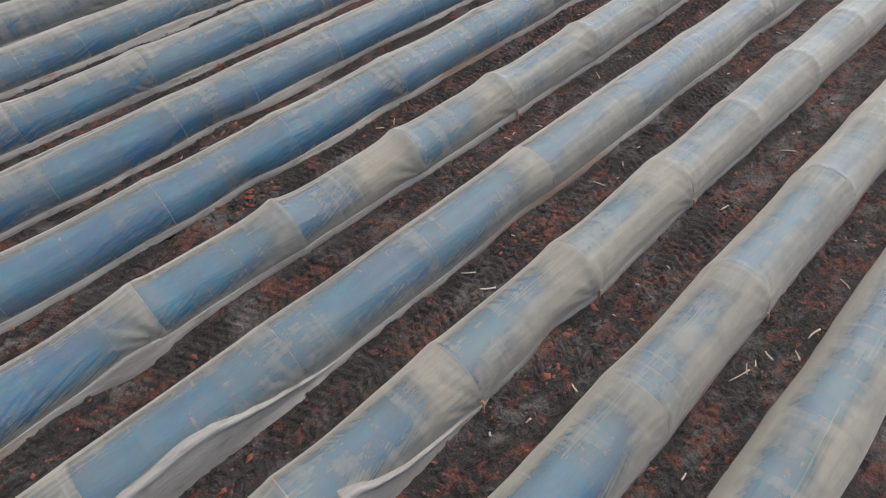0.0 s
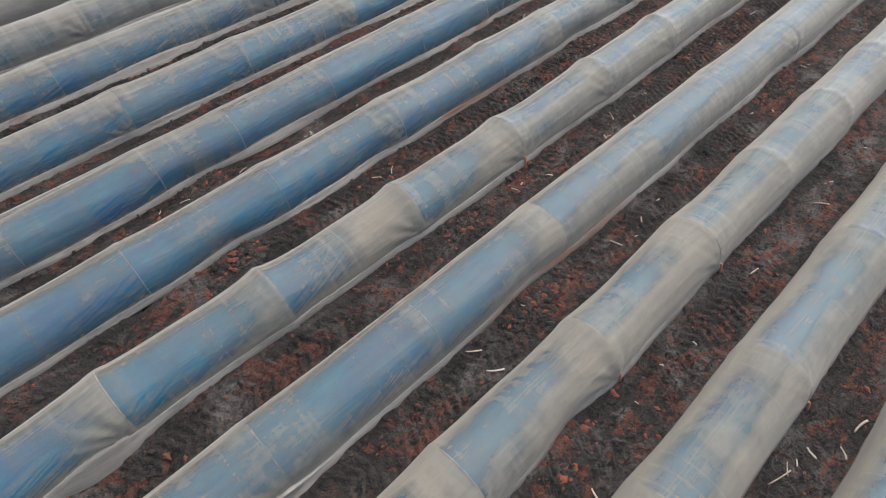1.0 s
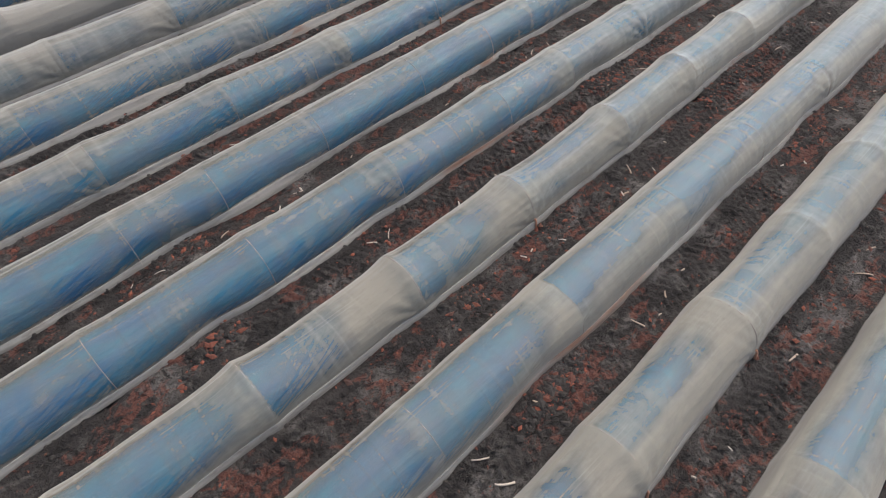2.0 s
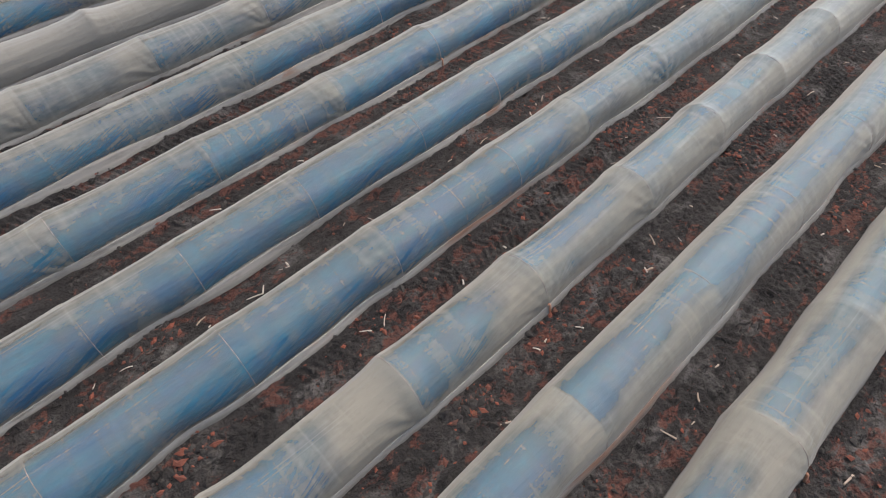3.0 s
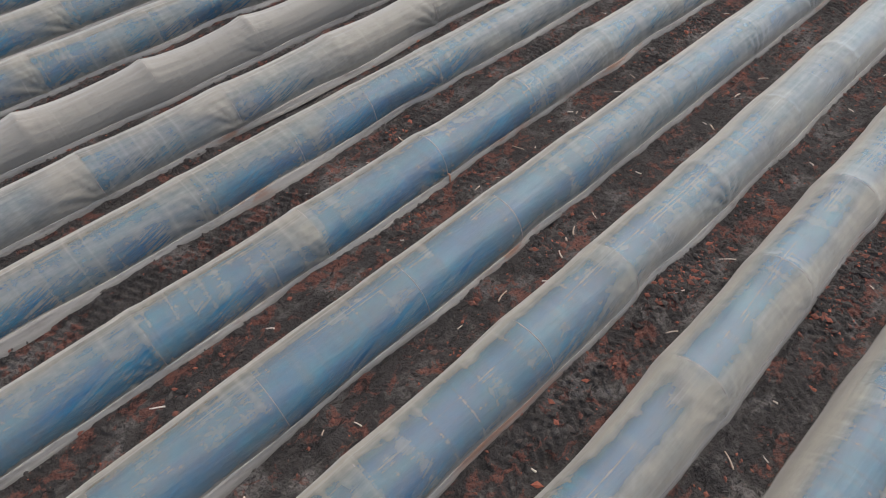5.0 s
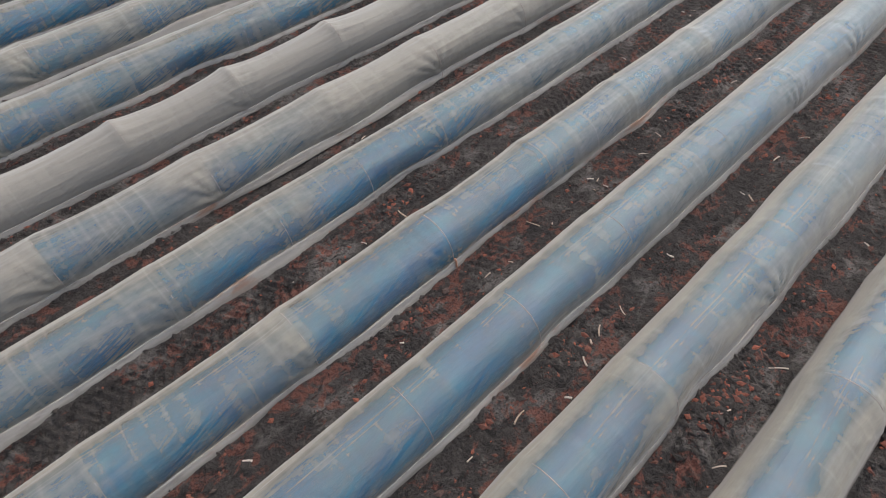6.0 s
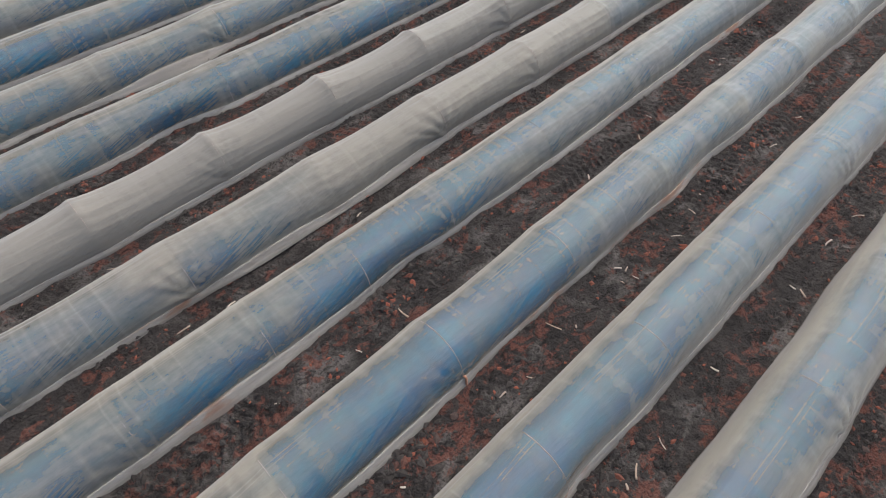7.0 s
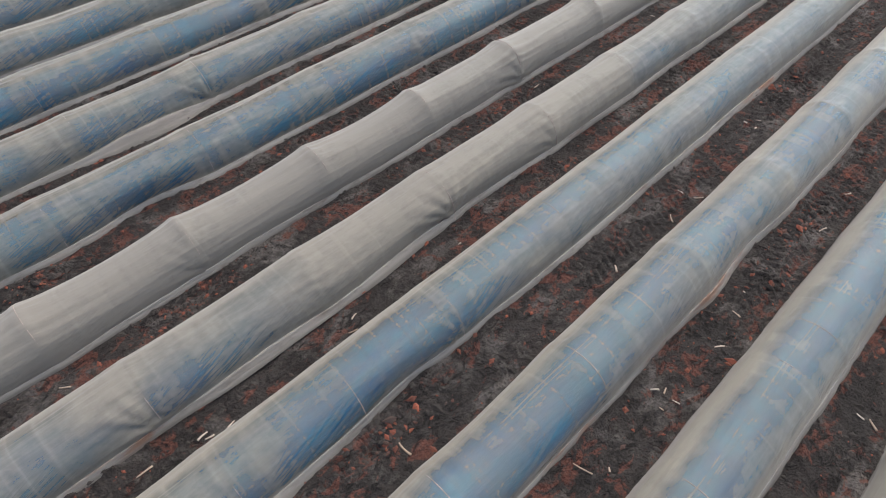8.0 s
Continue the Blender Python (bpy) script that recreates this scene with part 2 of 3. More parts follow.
def grid_mesh(name, X, Y, Z, material, values=None):
    """A smooth sheet from three equal arrays of places."""
    n, k = X.shape
    me = bpy.data.meshes.new(name)
    i = np.arange(n * k).reshape(n, k)
    quads = np.stack([i[:-1, :-1], i[1:, :-1], i[1:, 1:], i[:-1, 1:]], -1).reshape(-1, 4)
    me.vertices.add(n * k)
    me.vertices.foreach_set("co", np.stack([X, Y, Z], -1).ravel())
    me.loops.add(quads.size)
    me.loops.foreach_set("vertex_index", quads.ravel().astype(np.int32))
    me.polygons.add(len(quads))
    me.polygons.foreach_set("loop_start", np.arange(0, quads.size, 4, dtype=np.int32))
    me.polygons.foreach_set("use_smooth", np.ones(len(quads), dtype=bool))
    me.update(calc_edges=True)
    for key, value in (values or {}).items():
        a = me.attributes.new(key, "FLOAT", "POINT")
        a.data.foreach_set("value", np.ascontiguousarray(value).ravel())
    me.materials.append(material)
    return me


def under(name, me, parent, label=""):
    """Links a mesh as one part under a thing."""
    ob = new(name, me)
    ob.parent = parent
    return tagged(ob, label=label) if label else ob


def tube_mesh(name, points, radius, material, sides=8):
    """A round rod along a row of points."""
    bm = bmesh.new()
    rings = []
    for k, p in enumerate(points):
        q = Vector(points[min(k + 1, len(points) - 1)]) - Vector(points[max(k - 1, 0)])
        q.normalize()
        a = q.orthogonal() if abs(q.x) > 0.9 else q.cross(Vector((1, 0, 0)))
        a.normalize()
        b = q.cross(a)
        r = radius(k / (len(points) - 1)) if callable(radius) else radius
        rings.append([bm.verts.new(Vector(p) + r * (math.cos(s) * a + math.sin(s) * b)) for s in (2 * math.pi * i / sides for i in range(sides))])
    for r0, r1 in zip(rings, rings[1:]):
        for i in range(sides):
            bm.faces.new((r0[i], r0[(i + 1) % sides], r1[(i + 1) % sides], r1[i]))
    bm.faces.new(rings[0][::-1])
    bm.faces.new(rings[-1])
    for f in bm.faces:
        f.smooth = len(f.verts) == 4
    bmesh.ops.recalc_face_normals(bm, faces=bm.faces)
    me = bpy.data.meshes.new(name)
    bm.to_mesh(me)
    bm.free()
    me.materials.append(material)
    return me


# ---------------------------------------------------------------- the tunnels
# rows run along x, one about every 1.73 m; row number: centre y
ROWS = {-2: -1.75, -1: -0.09, 0: 1.67, 1: 3.37, 2: 5.11, 3: 6.83, 4: 8.51, 5: 10.29, 6: 12.07, 7: 13.68, 8: 15.33, 9: 17.15, 10: 18.95, 11: 20.72, 12: 22.42, 13: 24.15, 14: 25.88, 15: 27.61}
WEST, EAST = -7.0, 31.0


class Tunnel:
    """One row: arched rods at uneven distances, the film over them, and the bed inside.

    hoops: x of the rod, then how milky the film is just west of it, painted for the sky its slope reflects, and over
    what length, the milkiness of the bay east of it, and that bay's sag."""

    def __init__(self, row, half, tall, haze, hem, foot, hoops, tucks=(), flaps=(), ties=(), rods=(), curl=(), rust=(0, 0), soil=0.0, rise=0.0, far=False):
        self.row, self.y, self.half, self.tall, self.haze, self.hem, self.foot = row, ROWS[row], half, tall, haze, hem, foot
        self.tucks, self.flaps, self.ties, self.rods, self.soil, self.rise, self.far = tucks, flaps, ties, rods, soil, rise, far
        self.curl, self.rust = curl, rust
        known = sorted(hoops)
        gap = 2.36
        rng = random.Random(row + 40)
        west = [known[0]]
        while west[0][0] - gap > WEST + 0.3:
            west.insert(0, (west[0][0] - gap * rng.uniform(0.93, 1.07), rng.uniform(0.0, 0.25), 0.45, rng.uniform(-0.05, 0.06), known[0][4]))
        last = known[-1]
        east = []
        while (east or known)[-1][0] + gap * 1.07 < EAST - 0.3:
            east.append(((east or known)[-1][0] + gap * rng.uniform(0.93, 1.07), rng.uniform(0.0, 0.25), 0.45, rng.uniform(-0.05, 0.06), last[4]))
        self.hoops = west + known[1:] + east
        self.at = np.array([h[0] for h in self.hoops])

    def bays(self, x):
        """For every x: number of the rod to the west, and the distances to that rod and to the next one."""
        k = np.clip(np.searchsorted(self.at, x, side="right") - 1, 0, len(self.at) - 2)
        return k, x - self.at[k], self.at[k + 1] - x

    def form(self, x):
        """Half width and height of the film, and its sideways shift, along x."""
        j = self.row
        k, dw, de = self.bays(x)
        u = np.clip(dw / (dw + de), 0, 1)
        sag = np.array([h[4] for h in self.hoops])[k]
        droop = np.sin(np.pi * u) ** 0.62 * (1 + 0.18 * np.sin(2 * np.pi * u + 2 * np.pi * lattice(k, k * 0, 51 + j)))
        near = np.minimum(np.abs(dw), np.abs(de))
        hh = self.tall * (1 - sag * droop) * (1 + 0.028 * wave(x * 0.3, 0 * x, 60 + j, 2)) + self.rise * np.exp(-(near / 0.20) ** 1.1)
        ww = self.half * (1 - 0.5 * sag * droop) * (1 + 0.022 * wave(x * 0.45, 0 * x, 70 + j, 2))
        shift = 0.045 * wave(x * 0.16, 0 * x, 80 + j, 2)
        ends = np.sqrt(np.clip(np.minimum(x - WEST, EAST - x) / 0.5, 0.0004, 1.0))
        return ww * (0.35 + 0.65 * ends), hh * ends, shift

    def tucked(self, x):
        """How far the southern foot is drawn under the film along x."""
        total = 0 * x
        for at, deep, half in self.tucks:
            total = total + 0.5 * deep * np.exp(-((x - at) / (1.5 * half)) ** 2)
        return total

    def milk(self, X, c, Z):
        """How milky the film is: by bay, then by the nearest rod and along its two edges, where reflected sky and pale
        grazing rims are painted in.
        """
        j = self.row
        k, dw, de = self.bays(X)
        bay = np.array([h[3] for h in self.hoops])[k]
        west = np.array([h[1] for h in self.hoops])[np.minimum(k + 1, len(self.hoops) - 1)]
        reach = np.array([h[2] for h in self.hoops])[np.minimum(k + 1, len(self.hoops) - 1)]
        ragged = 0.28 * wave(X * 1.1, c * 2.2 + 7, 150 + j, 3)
        # reflected sky on the slopes beside a rod, painted as milky and clear film
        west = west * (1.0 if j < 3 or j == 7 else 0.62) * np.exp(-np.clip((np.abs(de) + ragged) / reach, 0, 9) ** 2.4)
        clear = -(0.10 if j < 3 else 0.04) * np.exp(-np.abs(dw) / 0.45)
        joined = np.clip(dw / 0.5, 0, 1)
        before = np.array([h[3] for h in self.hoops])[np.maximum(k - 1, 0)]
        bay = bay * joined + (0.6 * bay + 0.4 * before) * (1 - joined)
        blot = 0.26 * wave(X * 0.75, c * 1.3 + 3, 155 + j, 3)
        # pale rims of film met at a grazing angle, painted as haze
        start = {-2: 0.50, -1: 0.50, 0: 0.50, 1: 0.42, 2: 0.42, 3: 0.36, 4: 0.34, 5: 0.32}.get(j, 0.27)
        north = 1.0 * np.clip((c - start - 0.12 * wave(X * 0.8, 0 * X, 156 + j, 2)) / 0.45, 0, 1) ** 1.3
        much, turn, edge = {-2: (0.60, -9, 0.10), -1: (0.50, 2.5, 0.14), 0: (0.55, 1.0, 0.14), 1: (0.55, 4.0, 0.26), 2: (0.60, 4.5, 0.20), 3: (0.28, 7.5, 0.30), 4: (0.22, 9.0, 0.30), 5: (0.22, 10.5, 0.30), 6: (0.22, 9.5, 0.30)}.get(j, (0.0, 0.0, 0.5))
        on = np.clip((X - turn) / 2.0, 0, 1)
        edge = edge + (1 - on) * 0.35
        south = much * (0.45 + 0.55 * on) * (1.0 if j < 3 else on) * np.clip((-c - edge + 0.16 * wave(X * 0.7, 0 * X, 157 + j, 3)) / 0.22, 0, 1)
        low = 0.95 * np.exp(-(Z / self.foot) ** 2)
        # less haze low on the southern side, fading out eastward
        thinned = -(0.0 if j < 2 else 0.20) * (1 - on) * np.clip((-c - 0.55) / 0.25, 0, 1)
        # rows 4 to 6 are less milky further east
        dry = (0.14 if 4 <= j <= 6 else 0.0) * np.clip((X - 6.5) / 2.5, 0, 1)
        return self.haze - dry + bay + west + clear + blot + north + south + low + thinned

    def pinches(self, X, s):
        """Folds that run together at the foot of a rod: their height and their strength."""
        high, much = 0 * X, 0 * X
        for n, h in enumerate(self.hoops):
            r0 = float(lattice(np.array(n), np.array(self.row), 21))
            power = max(0.0, r0 - 0.45) * 1.6
            for at, extra in self.ties:
                if abs(at - h[0]) < 0.3:
                    power = extra
            if power < 0.05:
                continue
            for way in (-1, 1):
                d = (X - h[0]) * way
                r = np.hypot(d, s) + 1e-4
                phi = np.arctan2(s, d)
                fade = np.exp(-(r / 0.55) ** 2) * np.clip(r / 0.10, 0, 1) * np.clip(phi / 0.25, 0, 1) * (d > 0)
                if way > 0:
                    fade = fade * 0.6
                f = np.sin(phi * 12 + 6 * r0 + 3 * wave(phi * 3, r * 1.5, 22 + n, 1)) * fade
                high, much = high + 0.022 * power * f, much + power * np.clip(f, -1, 1)
        return high, much


def build_tunnel(t):
    j = t.row
    looks = "milky grey" if t.haze > 0.5 else "blue-grey"
    base = tagged(new("plastic_tunnel"), f"low {looks} polythene crop tunnel over a mulched bed", "crop tunnel", "rows of crop tunnels")
    base.location = (0, t.y, 0)
    x = np.arange(WEST, EAST + 0.01, 0.10 if t.far else 0.055)
    # film over the hoops
    th = np.linspace(0.0, math.pi, 31 if t.far else 53)
    X, T = np.meshgrid(x, th, indexing="ij")
    ww, hh, shift = t.form(X)
    k, dw, de = t.bays(X)
    near = np.minimum(np.abs(dw), np.abs(de))
    c, s = np.cos(T), np.sin(T)
    near_hoop = np.exp(-near / 0.38)
    fold = wave(X * 0.9, T * 9 + X * 0.6, 90 + j, 2)
    fan = wave(T * 13 + 1.3 * near, k, 120 + j, 2)
    ripple = 0.009 * fold * (0.35 + s) + 0.018 * fan * near_hoop * s ** 0.5 * (near > 0.05)
    high, much = t.pinches(X, (math.pi - T) * 0.5)
    ripple = ripple + high
    foot = 0.026 * wave(X * 0.8, np.sign(c) * 5 + 0 * X, 140 + j, 3) * (1 - s)
    Y = shift + (ww + ripple + foot * np.sign(c) * -1) * np.sign(c) * np.abs(c) ** 0.92
    Y = Y + np.where(c < 0, t.tucked(X) * np.abs(c) ** 8, 0)
    Z = np.maximum((hh + ripple) * s ** 0.85, 0.006)
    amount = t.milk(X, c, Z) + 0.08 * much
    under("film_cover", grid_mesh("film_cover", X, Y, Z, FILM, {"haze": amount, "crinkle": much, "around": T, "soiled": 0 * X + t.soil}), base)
    # hem of the film lying along both furrows, loose and standing out in places
    for side in (-1, 1):
        v = np.linspace(0, 1, 11)
        X2, V = np.meshgrid(x, v, indexing="ij")
        w2, _, sh2 = t.form(X2)
        f2 = 0.026 * wave(X2 * 0.8, side * 5 + 0 * X2, 140 + j, 3)
        width = (0.44 if side < 0 else 0.06) * t.hem * (0.85 + 0.75 * wave(X2 * 0.8, side + 0 * X2, 170 + j, 3)) + (0.022 if side < 0 else 0.006)
        tuck = t.tucked(X2) if side < 0 else 0
        loose = 0 * X2
        for at, extra, half in t.flaps:
            if side < 0:
                loose = loose + extra * np.exp(-np.abs((X2 - at) / half) ** 2.6)
        width = width + loose
        Y2 = sh2 + side * (w2 - side * f2 - tuck - 0.02 - 0.25 * loose + V * (width + 0.02 + 0.25 * loose))
        crest = (0.040 if side < 0 else 0.012) * (1 + 0.6 * wave(X2 * 0.9, 0 * X2 + side, 181 + j, 2))
        Z2 = 0.040 * (1 - V) + crest * np.exp(-((V - 0.30) / 0.24) ** 2) + 0.008 * wave(X2 * 2.2, V * 3 + side, 180 + j, 3) - 0.02 * V ** 4 + 0.85 * loose * (1 - V) ** 0.8
        # edge also darkens the hem beyond its crest: shade put into the colour
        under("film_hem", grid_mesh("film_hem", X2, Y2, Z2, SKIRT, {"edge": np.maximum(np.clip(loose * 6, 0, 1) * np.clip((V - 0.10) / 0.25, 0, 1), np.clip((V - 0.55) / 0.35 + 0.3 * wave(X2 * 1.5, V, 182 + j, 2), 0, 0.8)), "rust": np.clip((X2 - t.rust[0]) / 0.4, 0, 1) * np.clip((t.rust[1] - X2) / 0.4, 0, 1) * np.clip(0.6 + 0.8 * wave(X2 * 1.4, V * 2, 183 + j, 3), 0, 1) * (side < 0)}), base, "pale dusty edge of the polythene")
    # a loose second layer curling up against the southern side
    if t.curl:
        x5 = np.arange(t.curl[0][0], t.curl[-1][0], 0.04)
        top = np.interp(x5, [a for a, _ in t.curl], [b for _, b in t.curl]) + 0.018 * wave(x5 * 2.6, 0 * x5, 200 + j, 3)
        X5, V5 = np.meshgrid(x5, np.linspace(0, 1, 17), indexing="ij")
        w5, h5, sh5 = t.form(X5)
        Z5 = np.clip(top, 0.012, None)[:, None] * V5
        s5 = np.clip(Z5 / h5, 0, 0.98) ** (1 / 0.85)
        thin = np.clip(top / 0.2, 0.15, 1)[:, None]
        out = 0.02 + thin * (0.10 * (1 - V5) ** 2 + 0.035 * np.exp(-((V5 - 0.90) / 0.10) ** 2)) + 0.014 * wave(X5 * 1.6, V5 * 3, 201 + j, 3)
        Y5 = sh5 - w5 * np.sqrt(1 - s5 ** 2) ** 0.92 - out + 0.03 * np.clip((V5 - 0.93) / 0.07, 0, 1)
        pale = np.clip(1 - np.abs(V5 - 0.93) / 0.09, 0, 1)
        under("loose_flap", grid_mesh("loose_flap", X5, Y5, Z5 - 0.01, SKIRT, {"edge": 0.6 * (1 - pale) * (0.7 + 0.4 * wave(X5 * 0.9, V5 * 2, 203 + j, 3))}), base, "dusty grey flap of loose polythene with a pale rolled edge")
    # the bed inside, under its own film
    th = np.linspace(0.0, math.pi, 19)
    xb = np.arange(WEST + 0.1, EAST - 0.09, 0.25)
    X3, T3 = np.meshgrid(xb, th, indexing="ij")
    c3, s3 = np.cos(T3), np.sin(T3)
    w3, h3, sh3 = t.form(X3)
    lump = 0.012 * wave(X3 * 1.6, T3 * 2, 190 + j, 3)
    Y3 = sh3 + (w3 * 0.90 + lump) * np.sign(c3) * np.abs(c3) ** 0.8 + np.where(c3 < 0, 1.3 * t.tucked(X3) * np.abs(c3) ** 3, 0)
    Z3 = (h3 * 0.74 + lump) * s3 ** 0.8 - 0.01
    under("mulch_bed", grid_mesh("mulch_bed", X3, Y3, Z3, MULCH), base, "blue-grey mulch film over the raised bed")
    # arched rods under the film
    for hx, *_ in t.hoops:
        w4, h4, sh4 = (float(a) for a in t.form(np.array(hx)))
        pts = [(hx, sh4 + (w4 - 0.012) * math.copysign(abs(math.cos(a)) ** 0.92, math.cos(a)), max((h4 - 0.010) * max(math.sin(a), 0) ** 0.85, -0.02)) for a in (math.pi * i / 28 for i in range(29))]
        rod = under("hoop", tube_mesh("hoop", pts, 0.0045, HOOP, 6), base, "thin pale orange arched rod")
        if hx in t.rods:
            tie = [(hx, pts[-1][1] - 0.010, 0.13), (hx + 0.01, pts[-1][1] - 0.035, 0.09), (hx, pts[-1][1] - 0.05, 0.03), (hx - 0.01, pts[-1][1] - 0.06, -0.03)]
            under("rod_end", tube_mesh("rod_end", tie, 0.016, FOOT, 7), rod, "orange rod end pushed into the soil")


def plan_tunnels():
    yield Tunnel(-2, 0.50, 0.57, 0.12, 0.05, 0.22, [(1.6, 0.3, 0.4, 0.0, 0.06), (4.03, 0.3, 0.4, 0.0, 0.06)])
    yield Tunnel(-1, 0.50, 0.57, 0.10, 0.05, 0.22, [(0.5, 0.3, 0.4, 0.0, 0.10), (2.87, 0.55, 0.5, 0.15, 0.10), (5.28, 0.5, 0.4, 0.0, 0.14), (7.99, 0.5, 0.5, 0.10, 0.14), (10.36, 0.4, 0.4, 0.05, 0.10)],
                 ties=[(2.87, 0.5), (5.28, 0.6)], rods=(5.28,), rise=0.03)
    yield Tunnel(0, 0.49, 0.55, 0.08, 0.05, 0.22, [(-0.70, 0.3, 0.3, 0.05, 0.14), (1.62, 0.9, 0.55, 0.15, 0.14), (3.97, 0.95, 0.5, 0.22, 0.12), (6.43, 0.7, 0.6, 0.05, 0.10), (8.57, 0.2, 0.3, 0.0, 0.08), (10.82, 0.3, 0.3, 0.05, 0.10), (12.98, 0.3, 0.4, 0.05, 0.08)],
                 tucks=[(3.1, 0.13, 0.35)], curl=[(-0.30, 0.46), (-0.10, 0.42), (0.05, 0.34), (0.45, 0.21), (0.94, 0.13), (1.45, 0.05), (1.75, 0.0)], ties=[(1.62, 0.9), (3.97, 0.8), (6.43, 0.7)], rods=(1.62, 3.97, 6.43), rise=0.03)
    yield Tunnel(1, 0.49, 0.57, 0.04, 0.10, 0.13, [(-2.20, 0.5, 0.4, 0.0, 0.03), (0.28, 0.15, 0.2, 0.0, 0.03), (2.60, 0.1, 0.3, 0.02, 0.03), (5.07, 0.75, 0.55, 0.0, 0.04), (7.60, 0.1, 0.3, 0.0, 0.03), (9.88, 0.15, 0.3, -0.02, 0.03)],
                 tucks=[(4.35, 0.12, 0.4), (11.6, 0.12, 0.35)], rust=(3.2, 6.8), curl=[(-3.6, 0.03), (-2.6, 0.36), (-2.0, 0.42), (-1.32, 0.45), (-0.85, 0.43), (-0.5, 0.33), (0.0, 0.22), (0.45, 0.12), (0.85, 0.05), (1.2, 0.0)])
    yield Tunnel(2, 0.49, 0.56, 0.05, 0.08, 0.16, [(-0.65, 0.75, 0.6, -0.02, 0.13), (1.53, 0.65, 0.6, 0.18, 0.18), (3.86, 1.05, 0.95, 0.05, 0.12), (6.12, 0.6, 0.7, 0.02, 0.12), (8.58, 0.6, 0.5, 0.0, 0.08), (10.75, 0.2, 0.4, 0.0, 0.10), (12.93, 0.4, 0.4, 0.05, 0.10), (15.25, 0.3, 0.4, 0.05, 0.08)],
                 flaps=[(-1.1, 0.12, 0.5)], ties=[(-0.65, 1.3), (3.86, 0.9), (6.12, 0.6)], rods=(6.12,), rise=0.045)
    yield Tunnel(3, 0.49, 0.57, 0.08, 0.13, 0.11, [(-2.03, 0.5, 0.4, -0.03, 0.05), (0.37, 0.4, 0.5, -0.02, 0.07), (2.65, 0.1, 0.3, 0.0, 0.06), (5.05, 0.55, 0.4, 0.04, 0.08), (7.55, 0.3, 0.3, 0.06, 0.05), (9.30, 0.55, 0.4, 0.0, 0.06), (11.65, 0.2, 0.3, 0.0, 0.04), (14.0, 0.3, 0.4, 0.05, 0.05), (16.3, 0.4, 0.4, 0.0, 0.07)],
                 tucks=[(1.65, 0.13, 0.3), (4.4, 0.10, 0.3), (9.85, 0.15, 0.35)], rust=(5.6, 8.2), ties=[(5.05, 0.7)], rise=0.015)
    yield Tunnel(4, 0.49, 0.58, 0.14, 0.13, 0.09, [(-0.68, 0.2, 0.3, 0.0, 0.02), (1.48, 0.2, 0.3, 0.02, 0.03), (2.92, 0.25, 0.3, 0.0, 0.02), (4.85, 0.3, 0.3, 0.0, 0.03), (7.07, 0.3, 0.3, 0.04, 0.03), (8.91, 0.2, 0.3, 0.04, 0.03), (10.9, 0.2, 0.3, 0.0, 0.03), (12.87, 0.4, 0.4, 0.0, 0.03), (13.62, 0.1, 0.3, 0.0, 0.03)],
                 tucks=[(1.9, 0.15, 0.45), (9.3, 0.12, 0.35)], flaps=[(3.6, 0.06, 0.8)])
    yield Tunnel(5, 0.49, 0.56, 0.22, 0.12, 0.09, [(-0.55, 0.5, 0.4, 0.0, 0.06), (1.83, 0.6, 0.6, -0.02, 0.05), (4.20, 0.4, 0.5, 0.0, 0.06), (6.72, 0.50, 0.75, -0.04, 0.05), (9.08, 0.25, 0.3, 0.02, 0.10), (11.27, 0.1, 0.3, 0.0, 0.05), (13.57, 0.3, 0.4, 0.06, 0.06), (16.0, 0.2, 0.4, 0.0, 0.06), (18.1, 0.2, 0.4, 0.0, 0.06)],
                 tucks=[(14.7, 0.10, 0.4)], ties=[(1.83, 0.8), (4.20, 1.2), (6.72, 0.7), (9.08, 1.1)], rods=(9.08,), rise=0.02)
    yield Tunnel(6, 0.48, 0.56, 0.30, 0.13, 0.08, [(-1.0, 0.3, 0.3, 0.0, 0.03), (1.33, 0.5, 0.4, 0.0, 0.03), (3.60, 0.2, 0.3, 0.0, 0.03), (5.88, 0.35, 0.4, 0.04, 0.03), (7.6, 0.2, 0.3, 0.04, 0.03), (9.12, 0.25, 0.3, 0.04, 0.02), (10.72, 0.3, 0.3, 0.0, 0.02), (12.9, 0.2, 0.3, 0.0, 0.03), (14.17, 0.1, 0.3, 0.0, 0.03)],
                 tucks=[(9.7, 0.15, 0.45)], flaps=[(3.0, 0.08, 0.9), (7.3, 0.06, 0.8)], ties=[(5.88, 0.6)])
    yield Tunnel(7, 0.50, 0.58, 0.42, 0.09, 0.10, [(0.45, 0.4, 0.4, 0.0, 0.06), (2.57, 0.5, 0.6, 0.0, 0.07), (4.92, 0.7, 0.55, -0.10, 0.06), (7.39, 0.5, 0.5, 0.12, 0.06), (9.77, 0.3, 0.5, 0.5, 0.06), (12.1, 0.3, 0.5, 0.5, 0.07), (14.5, 0.3, 0.5, 0.5, 0.07)],
                 tucks=[(12.4, 0.18, 0.9)], flaps=[(8.6, 0.05, 1.0), (11.0, 0.05, 0.8)], ties=[(4.92, 1.0), (7.39, 1.1), (12.1, 1.2)], soil=0.5, rise=0.01)
